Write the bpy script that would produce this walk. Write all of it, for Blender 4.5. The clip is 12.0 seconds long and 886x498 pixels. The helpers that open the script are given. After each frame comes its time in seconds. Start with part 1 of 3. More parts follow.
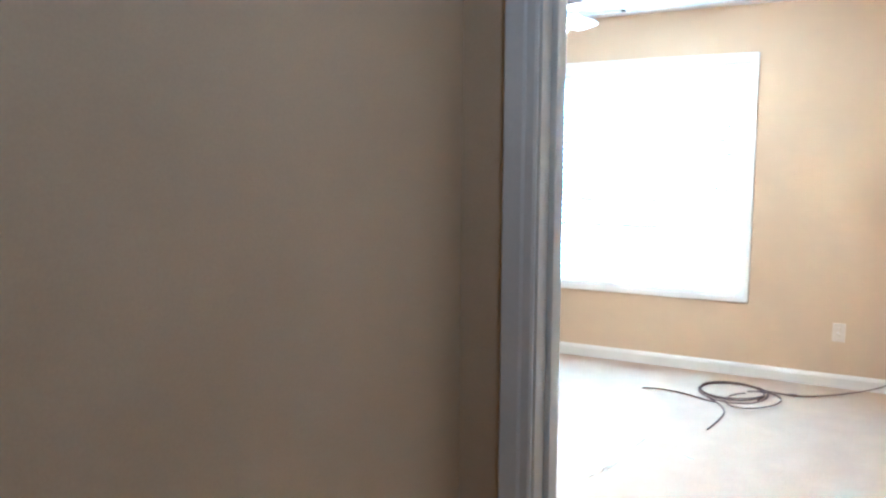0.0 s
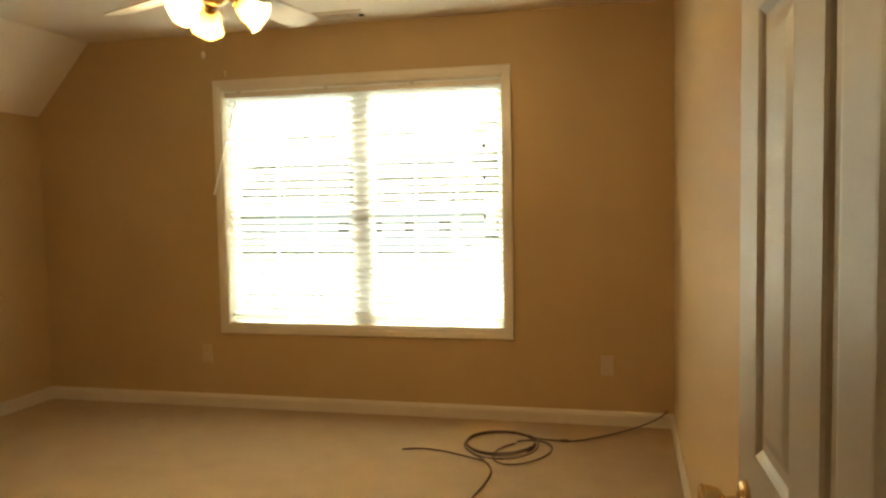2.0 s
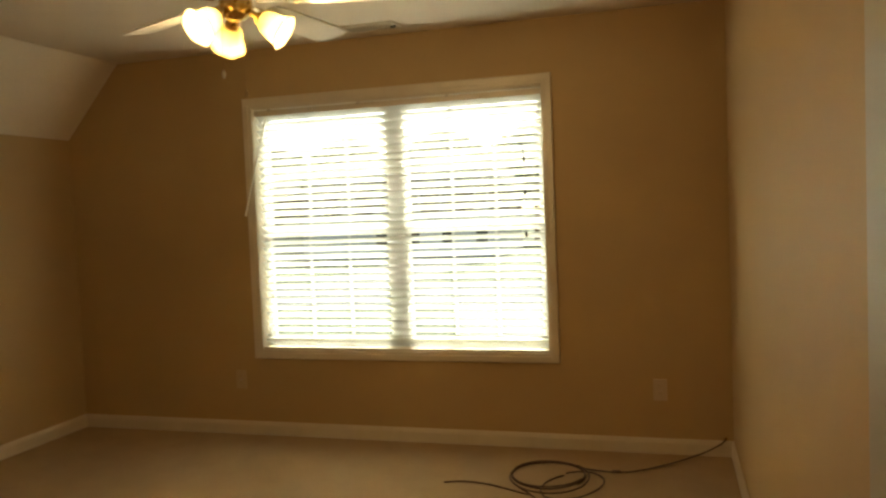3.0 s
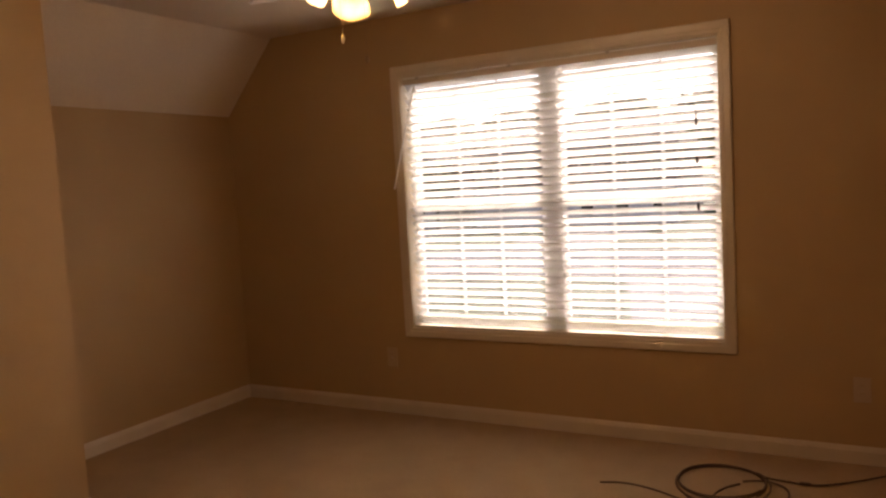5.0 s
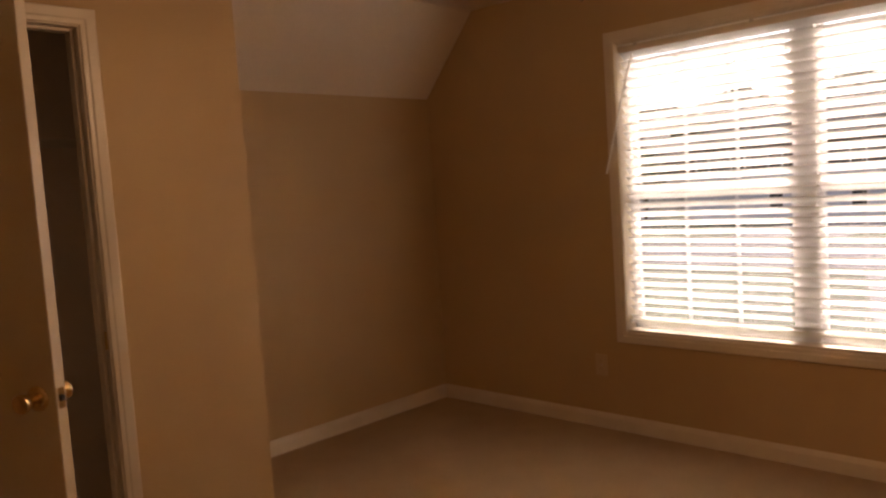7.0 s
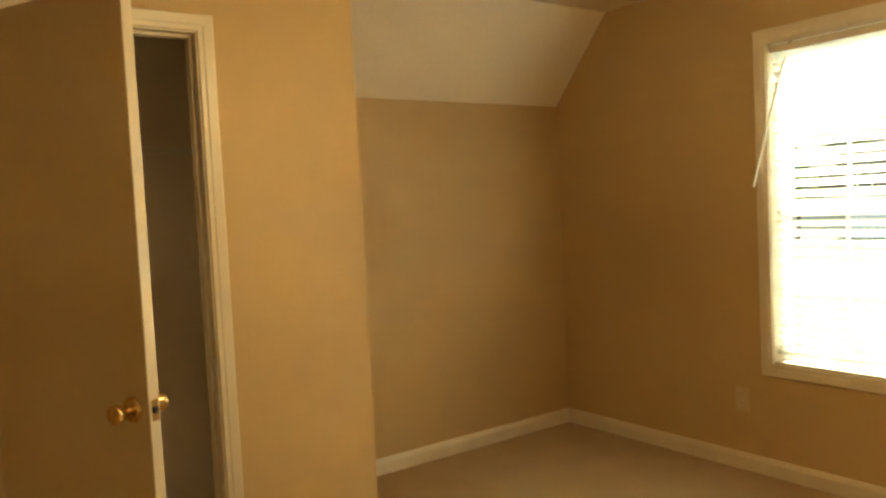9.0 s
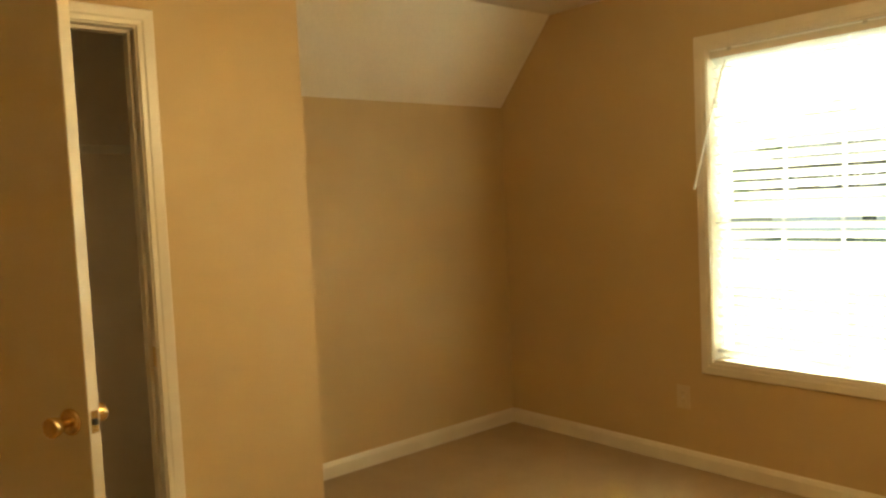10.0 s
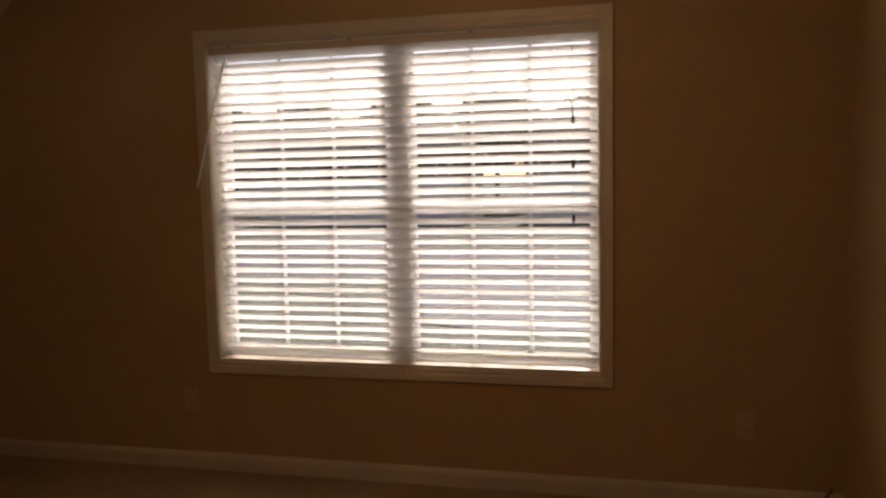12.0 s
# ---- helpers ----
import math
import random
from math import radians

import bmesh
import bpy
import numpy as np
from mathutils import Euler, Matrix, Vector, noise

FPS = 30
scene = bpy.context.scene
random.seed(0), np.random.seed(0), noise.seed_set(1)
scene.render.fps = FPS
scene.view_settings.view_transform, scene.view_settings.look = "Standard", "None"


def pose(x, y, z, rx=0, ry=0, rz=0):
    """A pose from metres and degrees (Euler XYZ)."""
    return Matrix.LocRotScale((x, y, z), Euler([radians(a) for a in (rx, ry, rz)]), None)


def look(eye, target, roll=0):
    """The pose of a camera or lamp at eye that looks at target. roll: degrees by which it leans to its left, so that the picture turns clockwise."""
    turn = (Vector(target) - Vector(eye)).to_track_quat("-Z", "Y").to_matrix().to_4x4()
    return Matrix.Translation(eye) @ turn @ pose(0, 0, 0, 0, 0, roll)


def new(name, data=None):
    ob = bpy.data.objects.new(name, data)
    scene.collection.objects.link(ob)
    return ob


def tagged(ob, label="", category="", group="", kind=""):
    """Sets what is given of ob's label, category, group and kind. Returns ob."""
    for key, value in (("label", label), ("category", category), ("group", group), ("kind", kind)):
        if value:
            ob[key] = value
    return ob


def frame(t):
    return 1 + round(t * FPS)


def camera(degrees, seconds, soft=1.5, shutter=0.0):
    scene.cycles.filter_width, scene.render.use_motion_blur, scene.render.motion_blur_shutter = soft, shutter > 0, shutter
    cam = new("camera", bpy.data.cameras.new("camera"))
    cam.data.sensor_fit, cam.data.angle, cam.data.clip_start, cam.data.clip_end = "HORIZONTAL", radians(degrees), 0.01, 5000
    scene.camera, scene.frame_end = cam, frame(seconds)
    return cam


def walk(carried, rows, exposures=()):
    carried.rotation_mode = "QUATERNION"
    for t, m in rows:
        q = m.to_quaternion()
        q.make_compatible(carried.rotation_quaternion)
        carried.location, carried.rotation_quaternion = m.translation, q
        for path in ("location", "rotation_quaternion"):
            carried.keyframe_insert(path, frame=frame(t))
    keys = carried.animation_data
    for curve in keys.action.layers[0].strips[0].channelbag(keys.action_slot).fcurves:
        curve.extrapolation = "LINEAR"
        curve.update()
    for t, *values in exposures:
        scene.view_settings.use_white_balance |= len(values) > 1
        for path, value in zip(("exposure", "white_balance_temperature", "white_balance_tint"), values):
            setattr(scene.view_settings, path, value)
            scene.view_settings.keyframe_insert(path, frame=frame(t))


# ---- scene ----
cam = camera(59.8, 12.0, soft=2.6)
PATH = [
    (0, 1.609, -5.427, 1.369, 28.64, -5.92, -0.40),
    (0.5, 1.616, -5.139, 1.354, 20.34, -5.89, -0.07),
    (1, 1.611, -4.907, 1.349, 14.46, -5.45, 0.95),
    (1.5, 1.624, -4.736, 1.350, 12.49, -4.77, 1.07),
    (2, 1.630, -4.566, 1.352, 13.38, -3.75, 1.07),
    (2.5, 1.601, -4.453, 1.387, 14.37, -3.39, 1.67),
    (2.7, 1.587, -4.414, 1.395, 15.00, -3.22, 1.96),
    (4.3, 1.547, -4.107, 1.413, 23.35, -3.50, 3.20),
    (4.5, 1.547, -4.073, 1.416, 24.89, -3.93, 3.24),
    (5, 1.557, -4.003, 1.424, 28.91, -4.85, 3.26),
    (5.5, 1.509, -3.967, 1.425, 32.21, -5.14, 3.75),
    (6, 1.378, -3.894, 1.421, 35.03, -5.59, 3.67),
    (6.5, 1.292, -3.739, 1.396, 39.37, -4.93, 3.92),
    (7, 1.253, -3.592, 1.388, 44.02, -4.55, 3.77),
    (7.5, 1.242, -3.470, 1.379, 48.88, -3.71, 3.44),
    (7.7, 1.235, -3.450, 1.379, 50.60, -3.50, 3.29),
    (9.3, 1.120, -3.395, 1.389, 54.10, -3.14, 2.88),
    (9.5, 1.110, -3.395, 1.392, 53.61, -3.15, 2.88),
    (10, 1.098, -3.410, 1.401, 49.56, -3.48, 2.70),
    (10.5, 1.096, -3.474, 1.404, 41.08, -3.62, 2.06),
    (11, 1.007, -3.501, 1.419, 31.14, -4.05, 1.97),
    (11.5, 0.937, -3.468, 1.430, 20.97, -4.73, 1.06),
    (12, 1.004, -3.370, 1.439, 13.00, -5.52, 1.26),
]
EXPOSURES = [
    # seconds, stops, kelvin, tint
    (0, 5.70, 3150, -3),
    (0.5, 4.99, 3550, 5),
    (1, 4.18, 4550, 1),
    (1.5, 3.76, 5700, 0),
    (2, 3.22, 6800, -7),
    (2.5, 2.80, 7150, -11),
    (4.5, 2.04, 7000, 24),
    (5.5, 2.04, 7300, 30),
    (6.5, 2.00, 7300, 31),
    (7, 2.07, 7300, 30),
    (7.5, 2.60, 7500, 20),
    (9.5, 3.52, 7600, -14),
    (10, 3.54, 7500, -14),
    (10.5, 3.27, 7400, -8),
    (11, 2.37, 7300, 10),
    (11.5, 1.70, 6850, 27),
    (12, 1.15, 6800, 25),
]
walk(cam, [(t, pose(x, y, z, 90 + pitch, roll, yaw)) for t, x, y, z, yaw, pitch, roll in PATH], EXPOSURES)

# ---- world and sun ----
world = bpy.data.worlds.new("sky")
scene.world = world
world.use_nodes = True
sky = world.node_tree.nodes.new("ShaderNodeTexSky")
sky.sky_type = "NISHITA"
sky.sun_disc = False
sky.sun_elevation = radians(35)
sky.sun_rotation = radians(0)
world.node_tree.links.new(sky.outputs[0], world.node_tree.nodes["Background"].inputs[0])
world.node_tree.nodes["Background"].inputs[1].default_value = 0.05
sun_data = bpy.data.lights.new("sun", "SUN")
sun_data.energy, sun_data.angle, sun_data.color = 2.15, radians(0.5), (1, 0.95, 0.88)
sun = new("sun", sun_data)
sun.matrix_world = look((0, 8.19, 5.74), (0, 0, 0))

BULB_WATTS = 2.3
# glow strength of the fill light added in the hall
HALL_FILL = 0.65


# ---- materials ----
def material(name, colour, rough=0.5, metal=0.0, grain=0.0, grain_size=300.0, blotch=0.0, blotch_size=1.5, bump=0.0, tone=None, coat=0.0, vary=0.0):
    """Principled paint with a fine grain, large soft blotches and a fine relief."""
    m = bpy.data.materials.new(name)
    m.use_nodes = True
    nt = m.node_tree
    b = nt.nodes["Principled BSDF"]
    b.inputs["Base Color"].default_value = (*colour, 1)
    b.inputs["Roughness"].default_value = rough
    b.inputs["Metallic"].default_value = metal
    b.inputs["Coat Weight"].default_value = coat
    co = nt.nodes.new("ShaderNodeTexCoord")
    fine = nt.nodes.new("ShaderNodeTexNoise")
    fine.inputs["Scale"].default_value = grain_size
    fine.inputs["Detail"].default_value = 3
    nt.links.new(co.outputs["Object"], fine.inputs["Vector"])
    big = nt.nodes.new("ShaderNodeTexNoise")
    big.inputs["Scale"].default_value = blotch_size
    big.inputs["Detail"].default_value = 5
    nt.links.new(co.outputs["Object"], big.inputs["Vector"])
    col = None
    for source, amount in ((fine, grain), (big, blotch)):
        if amount <= 0:
            continue
        mix = nt.nodes.new("ShaderNodeMix")
        mix.data_type = "RGBA"
        mix.blend_type = "MULTIPLY"
        ramp = nt.nodes.new("ShaderNodeMapRange")
        ramp.inputs["From Min"].default_value, ramp.inputs["From Max"].default_value = 0.3, 0.7
        ramp.inputs["To Min"].default_value, ramp.inputs["To Max"].default_value = 1 - amount, 1 + amount
        ramp.clamp = True
        nt.links.new(source.outputs[0], ramp.inputs["Value"])
        grey = nt.nodes.new("ShaderNodeCombineColor")
        for i in range(3):
            nt.links.new(ramp.outputs[0], grey.inputs[i])
        mix.inputs["Factor"].default_value = 1
        if col is None:
            mix.inputs["A"].default_value = (*colour, 1)
        else:
            nt.links.new(col, mix.inputs["A"])
        nt.links.new(grey.outputs[0], mix.inputs["B"])
        col = mix.outputs["Result"]
    if vary > 0:
        info = nt.nodes.new("ShaderNodeObjectInfo")
        hue = nt.nodes.new("ShaderNodeHueSaturation")
        ramp = nt.nodes.new("ShaderNodeMapRange")
        ramp.inputs["To Min"].default_value, ramp.inputs["To Max"].default_value = 1 - vary, 1 + vary
        nt.links.new(info.outputs["Random"], ramp.inputs["Value"])
        nt.links.new(ramp.outputs[0], hue.inputs["Value"])
        if col is None:
            hue.inputs["Color"].default_value = (*colour, 1)
        else:
            nt.links.new(col, hue.inputs["Color"])
        col = hue.outputs[0]
    if col is not None:
        nt.links.new(col, b.inputs["Base Color"])
    if bump > 0:
        bn = nt.nodes.new("ShaderNodeBump")
        bn.inputs["Strength"].default_value = min(1.0, bump * 2)
        bn.inputs["Distance"].default_value = 0.004 * bump
        nt.links.new(fine.outputs[0], bn.inputs["Height"])
        nt.links.new(bn.outputs[0], b.inputs["Normal"])
    return m


WALL = material("tan_wall_paint", (0.485, 0.338, 0.166), 0.6, grain=0.03, grain_size=260, blotch=0.035, blotch_size=1.3, bump=0.14)
CEILING = material("ceiling_texture_paint", (0.70, 0.605, 0.475), 0.9, grain=0.03, grain_size=70, blotch=0.03, bump=0.2)
TRIM = material("white_trim_paint", (0.65, 0.57, 0.445), 0.35, grain=0.02, grain_size=160, blotch=0.04, blotch_size=6, bump=0.1)
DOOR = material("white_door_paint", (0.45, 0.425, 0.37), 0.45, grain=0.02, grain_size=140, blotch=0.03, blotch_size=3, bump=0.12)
FLUSH = material("closet_door_paint", (0.67, 0.575, 0.40), 0.5, grain=0.02, grain_size=140, blotch=0.05, blotch_size=2, bump=0.12)
CARPET = material("beige_carpet", (0.395, 0.278, 0.157), 0.95, grain=0.14, grain_size=130, blotch=0.05, blotch_size=6, bump=1.0)
BRASS = material("polished_brass", (0.70, 0.51, 0.25), 0.22, 1.0, blotch=0.15, blotch_size=60)
DARK = material("dark_recess", (0.02, 0.018, 0.015), 0.8)
PLATE = material("tan_plastic", (0.56, 0.45, 0.30), 0.35, blotch=0.03, blotch_size=20)
PAINTED = material("tan_painted_plate", (0.53, 0.40, 0.225), 0.5, blotch=0.03, blotch_size=20)
CABLE = material("brown_cable_jacket", (0.11, 0.063, 0.040), 0.75, grain=0.1, grain_size=400)
STEEL = material("steel", (0.55, 0.53, 0.5), 0.3, 1.0)
VINYL = material("white_vinyl", (0.80, 0.80, 0.78), 0.4, grain=0.02, grain_size=120, blotch=0.03)
BLADE = material("white_fan_blade", (0.74, 0.72, 0.67), 0.4, grain=0.04, grain_size=50, blotch=0.05)
CORD = material("white_cord", (0.75, 0.73, 0.68), 0.7, grain=0.05)
LINT = material("grey_lint", (0.70, 0.64, 0.53), 0.9)
TASSEL = material("dark_tassel", (0.06, 0.05, 0.045), 0.5)
SLOT = material("brown_slot", (0.30, 0.21, 0.12), 0.8)
WAND = material("cloudy_wand_plastic", (0.80, 0.77, 0.70), 0.25)
AGED = material("aged_brass", (0.40, 0.29, 0.16), 0.4, 0.7)
CLIP = material("smoky_clip_plastic", (0.48, 0.43, 0.36), 0.3)
WIRE = material("white_wire_shelf", (0.76, 0.73, 0.67), 0.5)


def slat_material():
    m = material("white_blind_slat", (0.83, 0.83, 0.80), 0.45, grain=0.02, grain_size=90, vary=0.03)
    nt = m.node_tree
    b = nt.nodes["Principled BSDF"]
    tr = nt.nodes.new("ShaderNodeBsdfTranslucent")
    tr.inputs[0].default_value = (0.92, 0.912, 0.875, 1)
    mix = nt.nodes.new("ShaderNodeMixShader")
    mix.inputs[0].default_value = 0.42
    nt.links.new(b.outputs[0], mix.inputs[1])
    nt.links.new(tr.outputs[0], mix.inputs[2])
    nt.links.new(mix.outputs[0], nt.nodes["Material Output"].inputs[0])
    return m


SLAT = slat_material()


def glass_material(name, rough=0.0, colour=(1, 1, 1)):
    m = bpy.data.materials.new(name)
    m.use_nodes = True
    b = m.node_tree.nodes["Principled BSDF"]
    b.inputs["Base Color"].default_value = (*colour, 1)
    b.inputs["Roughness"].default_value = rough
    b.inputs["Transmission Weight"].default_value = 1
    b.inputs["IOR"].default_value = 1.45
    return m


GLASS = glass_material("window_glass")


def frosted_material():
    m = bpy.data.materials.new("frosted_shade_glass")
    m.use_nodes = True
    nt = m.node_tree
    b = nt.nodes["Principled BSDF"]
    b.inputs["Base Color"].default_value = (0.62, 0.56, 0.42, 1)
    b.inputs["Roughness"].default_value = 0.4
    tr = nt.nodes.new("ShaderNodeBsdfTranslucent")
    tr.inputs[0].default_value = (0.46, 0.42, 0.28, 1)
    mix = nt.nodes.new("ShaderNodeMixShader")
    mix.inputs[0].default_value = 0.7
    nt.links.new(b.outputs[0], mix.inputs[1])
    nt.links.new(tr.outputs[0], mix.inputs[2])
    nt.links.new(mix.outputs[0], nt.nodes["Material Output"].inputs[0])
    return m


SHADE = frosted_material()


def glow_material(name, colour, strength):
    m = bpy.data.materials.new(name)
    m.use_nodes = True
    b = m.node_tree.nodes["Principled BSDF"]
    b.inputs["Base Color"].default_value = (0.9, 0.85, 0.75, 1)
    b.inputs["Emission Color"].default_value = (*colour, 1)
    b.inputs["Emission Strength"].default_value = strength
    return m


BULB = glow_material("lit_bulb", (1.0, 0.74, 0.42), 3.0)


# ---- mesh helpers ----
def box(bm, x0, x1, y0, y1, z0, z1, bevel=0.0):
    r = bmesh.ops.create_cube(bm, size=1.0, matrix=Matrix.LocRotScale(((x0 + x1) / 2, (y0 + y1) / 2, (z0 + z1) / 2), None, (x1 - x0, y1 - y0, z1 - z0)))
    if bevel > 0:
        edges = list({e for v in r["verts"] for e in v.link_edges})
        bmesh.ops.bevel(bm, geom=edges, offset=bevel, segments=2, affect="EDGES", profile=0.5)
    return bm


def boxes(*rows, bevel=0.0):
    bm = bmesh.new()
    for row in rows:
        box(bm, *row, bevel=bevel)
    return bm


def turned(profile, steps=24, m=None):
    """A solid of revolution about z from (radius, height) pairs."""
    bm = bmesh.new()
    rings = []
    for r, z in profile:
        rings.append([bm.verts.new((max(r, 1e-5) * math.cos(2 * math.pi * i / steps), max(r, 1e-5) * math.sin(2 * math.pi * i / steps), z)) for i in range(steps)])
    for a, b in zip(rings, rings[1:]):
        for i in range(steps):
            bm.faces.new((a[i], a[(i + 1) % steps], b[(i + 1) % steps], b[i]))
    for ring, flip in ((rings[0], True), (rings[-1], False)):
        bm.faces.new(ring[::-1] if flip else ring)
    bmesh.ops.recalc_face_normals(bm, faces=bm.faces)
    if m is not None:
        bm.transform(m)
    return bm


def tube(points, radius, steps=8):
    """A round tube along a smooth line through the points."""
    pts = [Vector(p) for p in points]
    line = []
    for i in range(len(pts) - 1):
        p0, p1, p2, p3 = pts[max(i - 1, 0)], pts[i], pts[i + 1], pts[min(i + 2, len(pts) - 1)]
        for k in range(6):
            u = k / 6
            line.append(0.5 * (2 * p1 + (p2 - p0) * u + (2 * p0 - 5 * p1 + 4 * p2 - p3) * u * u + (3 * p1 - p0 - 3 * p2 + p3) * u ** 3))
    line.append(pts[-1])
    bm = bmesh.new()
    rings = []
    for i, p in enumerate(line):
        d = (line[min(i + 1, len(line) - 1)] - line[max(i - 1, 0)]).normalized()
        side = d.cross(Vector((0, 0, 1)))
        side = side.normalized() if side.length > 1e-3 else Vector((1, 0, 0))
        up = side.cross(d)
        rings.append([bm.verts.new(p + radius * (math.cos(2 * math.pi * k / steps) * side + math.sin(2 * math.pi * k / steps) * up)) for k in range(steps)])
    for a, b in zip(rings, rings[1:]):
        for i in range(steps):
            bm.faces.new((a[i], a[(i + 1) % steps], b[(i + 1) % steps], b[i]))
    bm.faces.new(rings[0][::-1])
    bm.faces.new(rings[-1])
    bmesh.ops.recalc_face_normals(bm, faces=bm.faces)
    return bm


def part(name, bm, mat, parent=None, label="", smooth=False):
    me = bpy.data.meshes.new(name)
    bm.to_mesh(me)
    bm.free()
    me.materials.append(mat)
    if smooth:
        for p in me.polygons:
            p.use_smooth = True
        me.set_sharp_from_angle(angle=radians(40))
    ob = new(name, me)
    if parent is not None:
        ob.parent = parent
    if label:
        tagged(ob, label)
    return ob


def thing(name, label, category, place=(0, 0, 0), group="", kind=""):
    ob = new(name)
    ob.empty_display_size = 0.1
    ob.location = place
    return tagged(ob, label, category, group, kind)


def setting(name, bm, mat, label, category):
    return tagged(part(name, bm, mat), label, category, "", "structure")


# ---- plan ----
XE, XW, YN, YS, ZC = 1.89, -2.311, 0.0, -4.09, 2.44     # inner faces of the bedroom
T = 0.115                                                # partition thickness
TN = 0.16                                                # outer wall thickness
XS, ZS = -1.885, 1.964                                   # slope: its top line in x, its foot in z
XC, YC = -1.584, -1.83                                   # closet front and its outer corner
WX, WZ0, WZ1 = 0.912, 0.553, 2.077                       # window opening
DX0, DX1, DZ = 1.128, 1.825, 2.04                         # bedroom doorway
CY0, CY1 = -3.126, -2.465                                # closet doorway
HX0, HX1, HY0, HY1 = 0.98, 2.05, -6.6, YS - T             # hall

# ---- room shell ----
setting("floor", boxes((XW - 0.2, 2.3, HY0 - 0.1, YN + 0.1, -0.12, 0.0)), CARPET, "beige cut-pile carpet with faint vacuum and traffic marks", "carpet")
setting("wall_north", boxes((XW - T, -WX, YN, YN + TN, 0, ZC), (WX, XE + T, YN, YN + TN, 0, ZC), (-WX, WX, YN, YN + TN, 0, WZ0), (-WX, WX, YN, YN + TN, WZ1, ZC)), WALL, "tan painted drywall around the window", "wall")
setting("wall_east", boxes((XE, XE + T, YS, YN, 0, ZC)), WALL, "plain tan painted drywall", "wall")
setting("wall_west", boxes((XW - T, XW, YS - T, YN, 0, ZC)), WALL, "tan painted knee wall below the sloped ceiling", "wall")
setting("wall_south", boxes((XW, DX0 - 0.02, YS - T, YS, 0, ZC), (DX1 + 0.02, 2.3, YS - T, YS, 0, ZC), (DX0 - 0.02, DX1 + 0.02, YS - T, YS, DZ + 0.02, ZC)), WALL, "tan painted drywall with the bedroom doorway", "wall")
setting("wall_closet_front", boxes((XC - T, XC, YS, CY0 - 0.02, 0, ZC), (XC - T, XC, CY1 + 0.02, YC, 0, ZC), (XC - T, XC, CY0 - 0.02, CY1 + 0.02, DZ + 0.02, ZC)), WALL, "tan painted closet wall with an open doorway", "wall")
setting("wall_closet_side", boxes((XW, XC - T, YC - T, YC, 0, ZC)), WALL, "tan painted side of the closet", "wall")
setting("ceiling", boxes((XW - T, 2.3, HY0 - 0.1, YN + TN, ZC, ZC + 0.1)), CEILING, "off-white textured flat ceiling", "ceiling")


def slope_mesh():
    bm = bmesh.new()
    ring = [(XW, ZS), (XS, ZC), (XS - 0.12, ZC - 0.002), (XW, ZS + 0.13)]
    a = [bm.verts.new((x, YC, z)) for x, z in ring]
    b = [bm.verts.new((x, YN, z)) for x, z in ring]
    for i in range(4):
        bm.faces.new((a[i], a[(i + 1) % 4], b[(i + 1) % 4], b[i]))
    bm.faces.new(a)
    bm.faces.new(b)
    bmesh.ops.recalc_face_normals(bm, faces=bm.faces)
    return bm


setting("ceiling_slope", slope_mesh(), CEILING, "off-white sloped ceiling above the knee wall", "ceiling")

# hall outside the bedroom door
setting("wall_hall_west", boxes((HX0 - T, HX0, HY0, HY1, 0, ZC)), WALL, "tan painted hall wall beside the doorway", "wall")
setting("wall_hall_east", boxes((HX1, HX1 + T, HY0, HY1, 0, ZC)), WALL, "plain tan painted hall wall", "wall")
setting("wall_hall_south", boxes((HX0 - T, HX1 + T, HY0 - T, HY0, 0, ZC)), WALL, "plain tan painted wall closing the hall", "wall")


LINING = material("closet_offwhite_paint", (0.84, 0.75, 0.66), 0.8, grain=0.03, grain_size=200, blotch=0.05, bump=0.2)
for name, rows in (
        ("wall_closet_inner_west", (XW, XW + 0.006, YS, YC - T, 0, ZC)),
        ("wall_closet_inner_north", (XW + 0.006, XC - T - 0.006, YC - T - 0.006, YC - T, 0, ZC)),
        ("wall_closet_inner_south", (XW + 0.006, XC - T - 0.006, YS, YS + 0.006, 0, ZC)),
        ("wall_closet_inner_east", (XC - T - 0.006, XC - T, CY1 + 0.03, YC - T, 0, ZC))):
    setting(name, boxes(rows), LINING, "off-white painted closet interior wall", "wall")


# ---- baseboards and casings ----
def baseboard(name, x0, y0, x1, y1, nx, ny):
    """A moulded board along a wall from (x0, y0) to (x1, y1); n points into the room."""
    prof = [(0, 0), (0.013, 0), (0.013, 0.062), (0.010, 0.070), (0.007, 0.078), (0.004, 0.084), (0, 0.085)]
    bm = bmesh.new()
    a = [bm.verts.new((x0 + nx * d, y0 + ny * d, z)) for d, z in prof]
    b = [bm.verts.new((x1 + nx * d, y1 + ny * d, z)) for d, z in prof]
    n = len(prof)
    for i in range(n):
        bm.faces.new((a[i], a[(i + 1) % n], b[(i + 1) % n], b[i]))
    bm.faces.new(a)
    bm.faces.new(b)
    bmesh.ops.recalc_face_normals(bm, faces=bm.faces)
    return setting(name, bm, TRIM, "white painted wooden baseboard along the carpet", "baseboard")


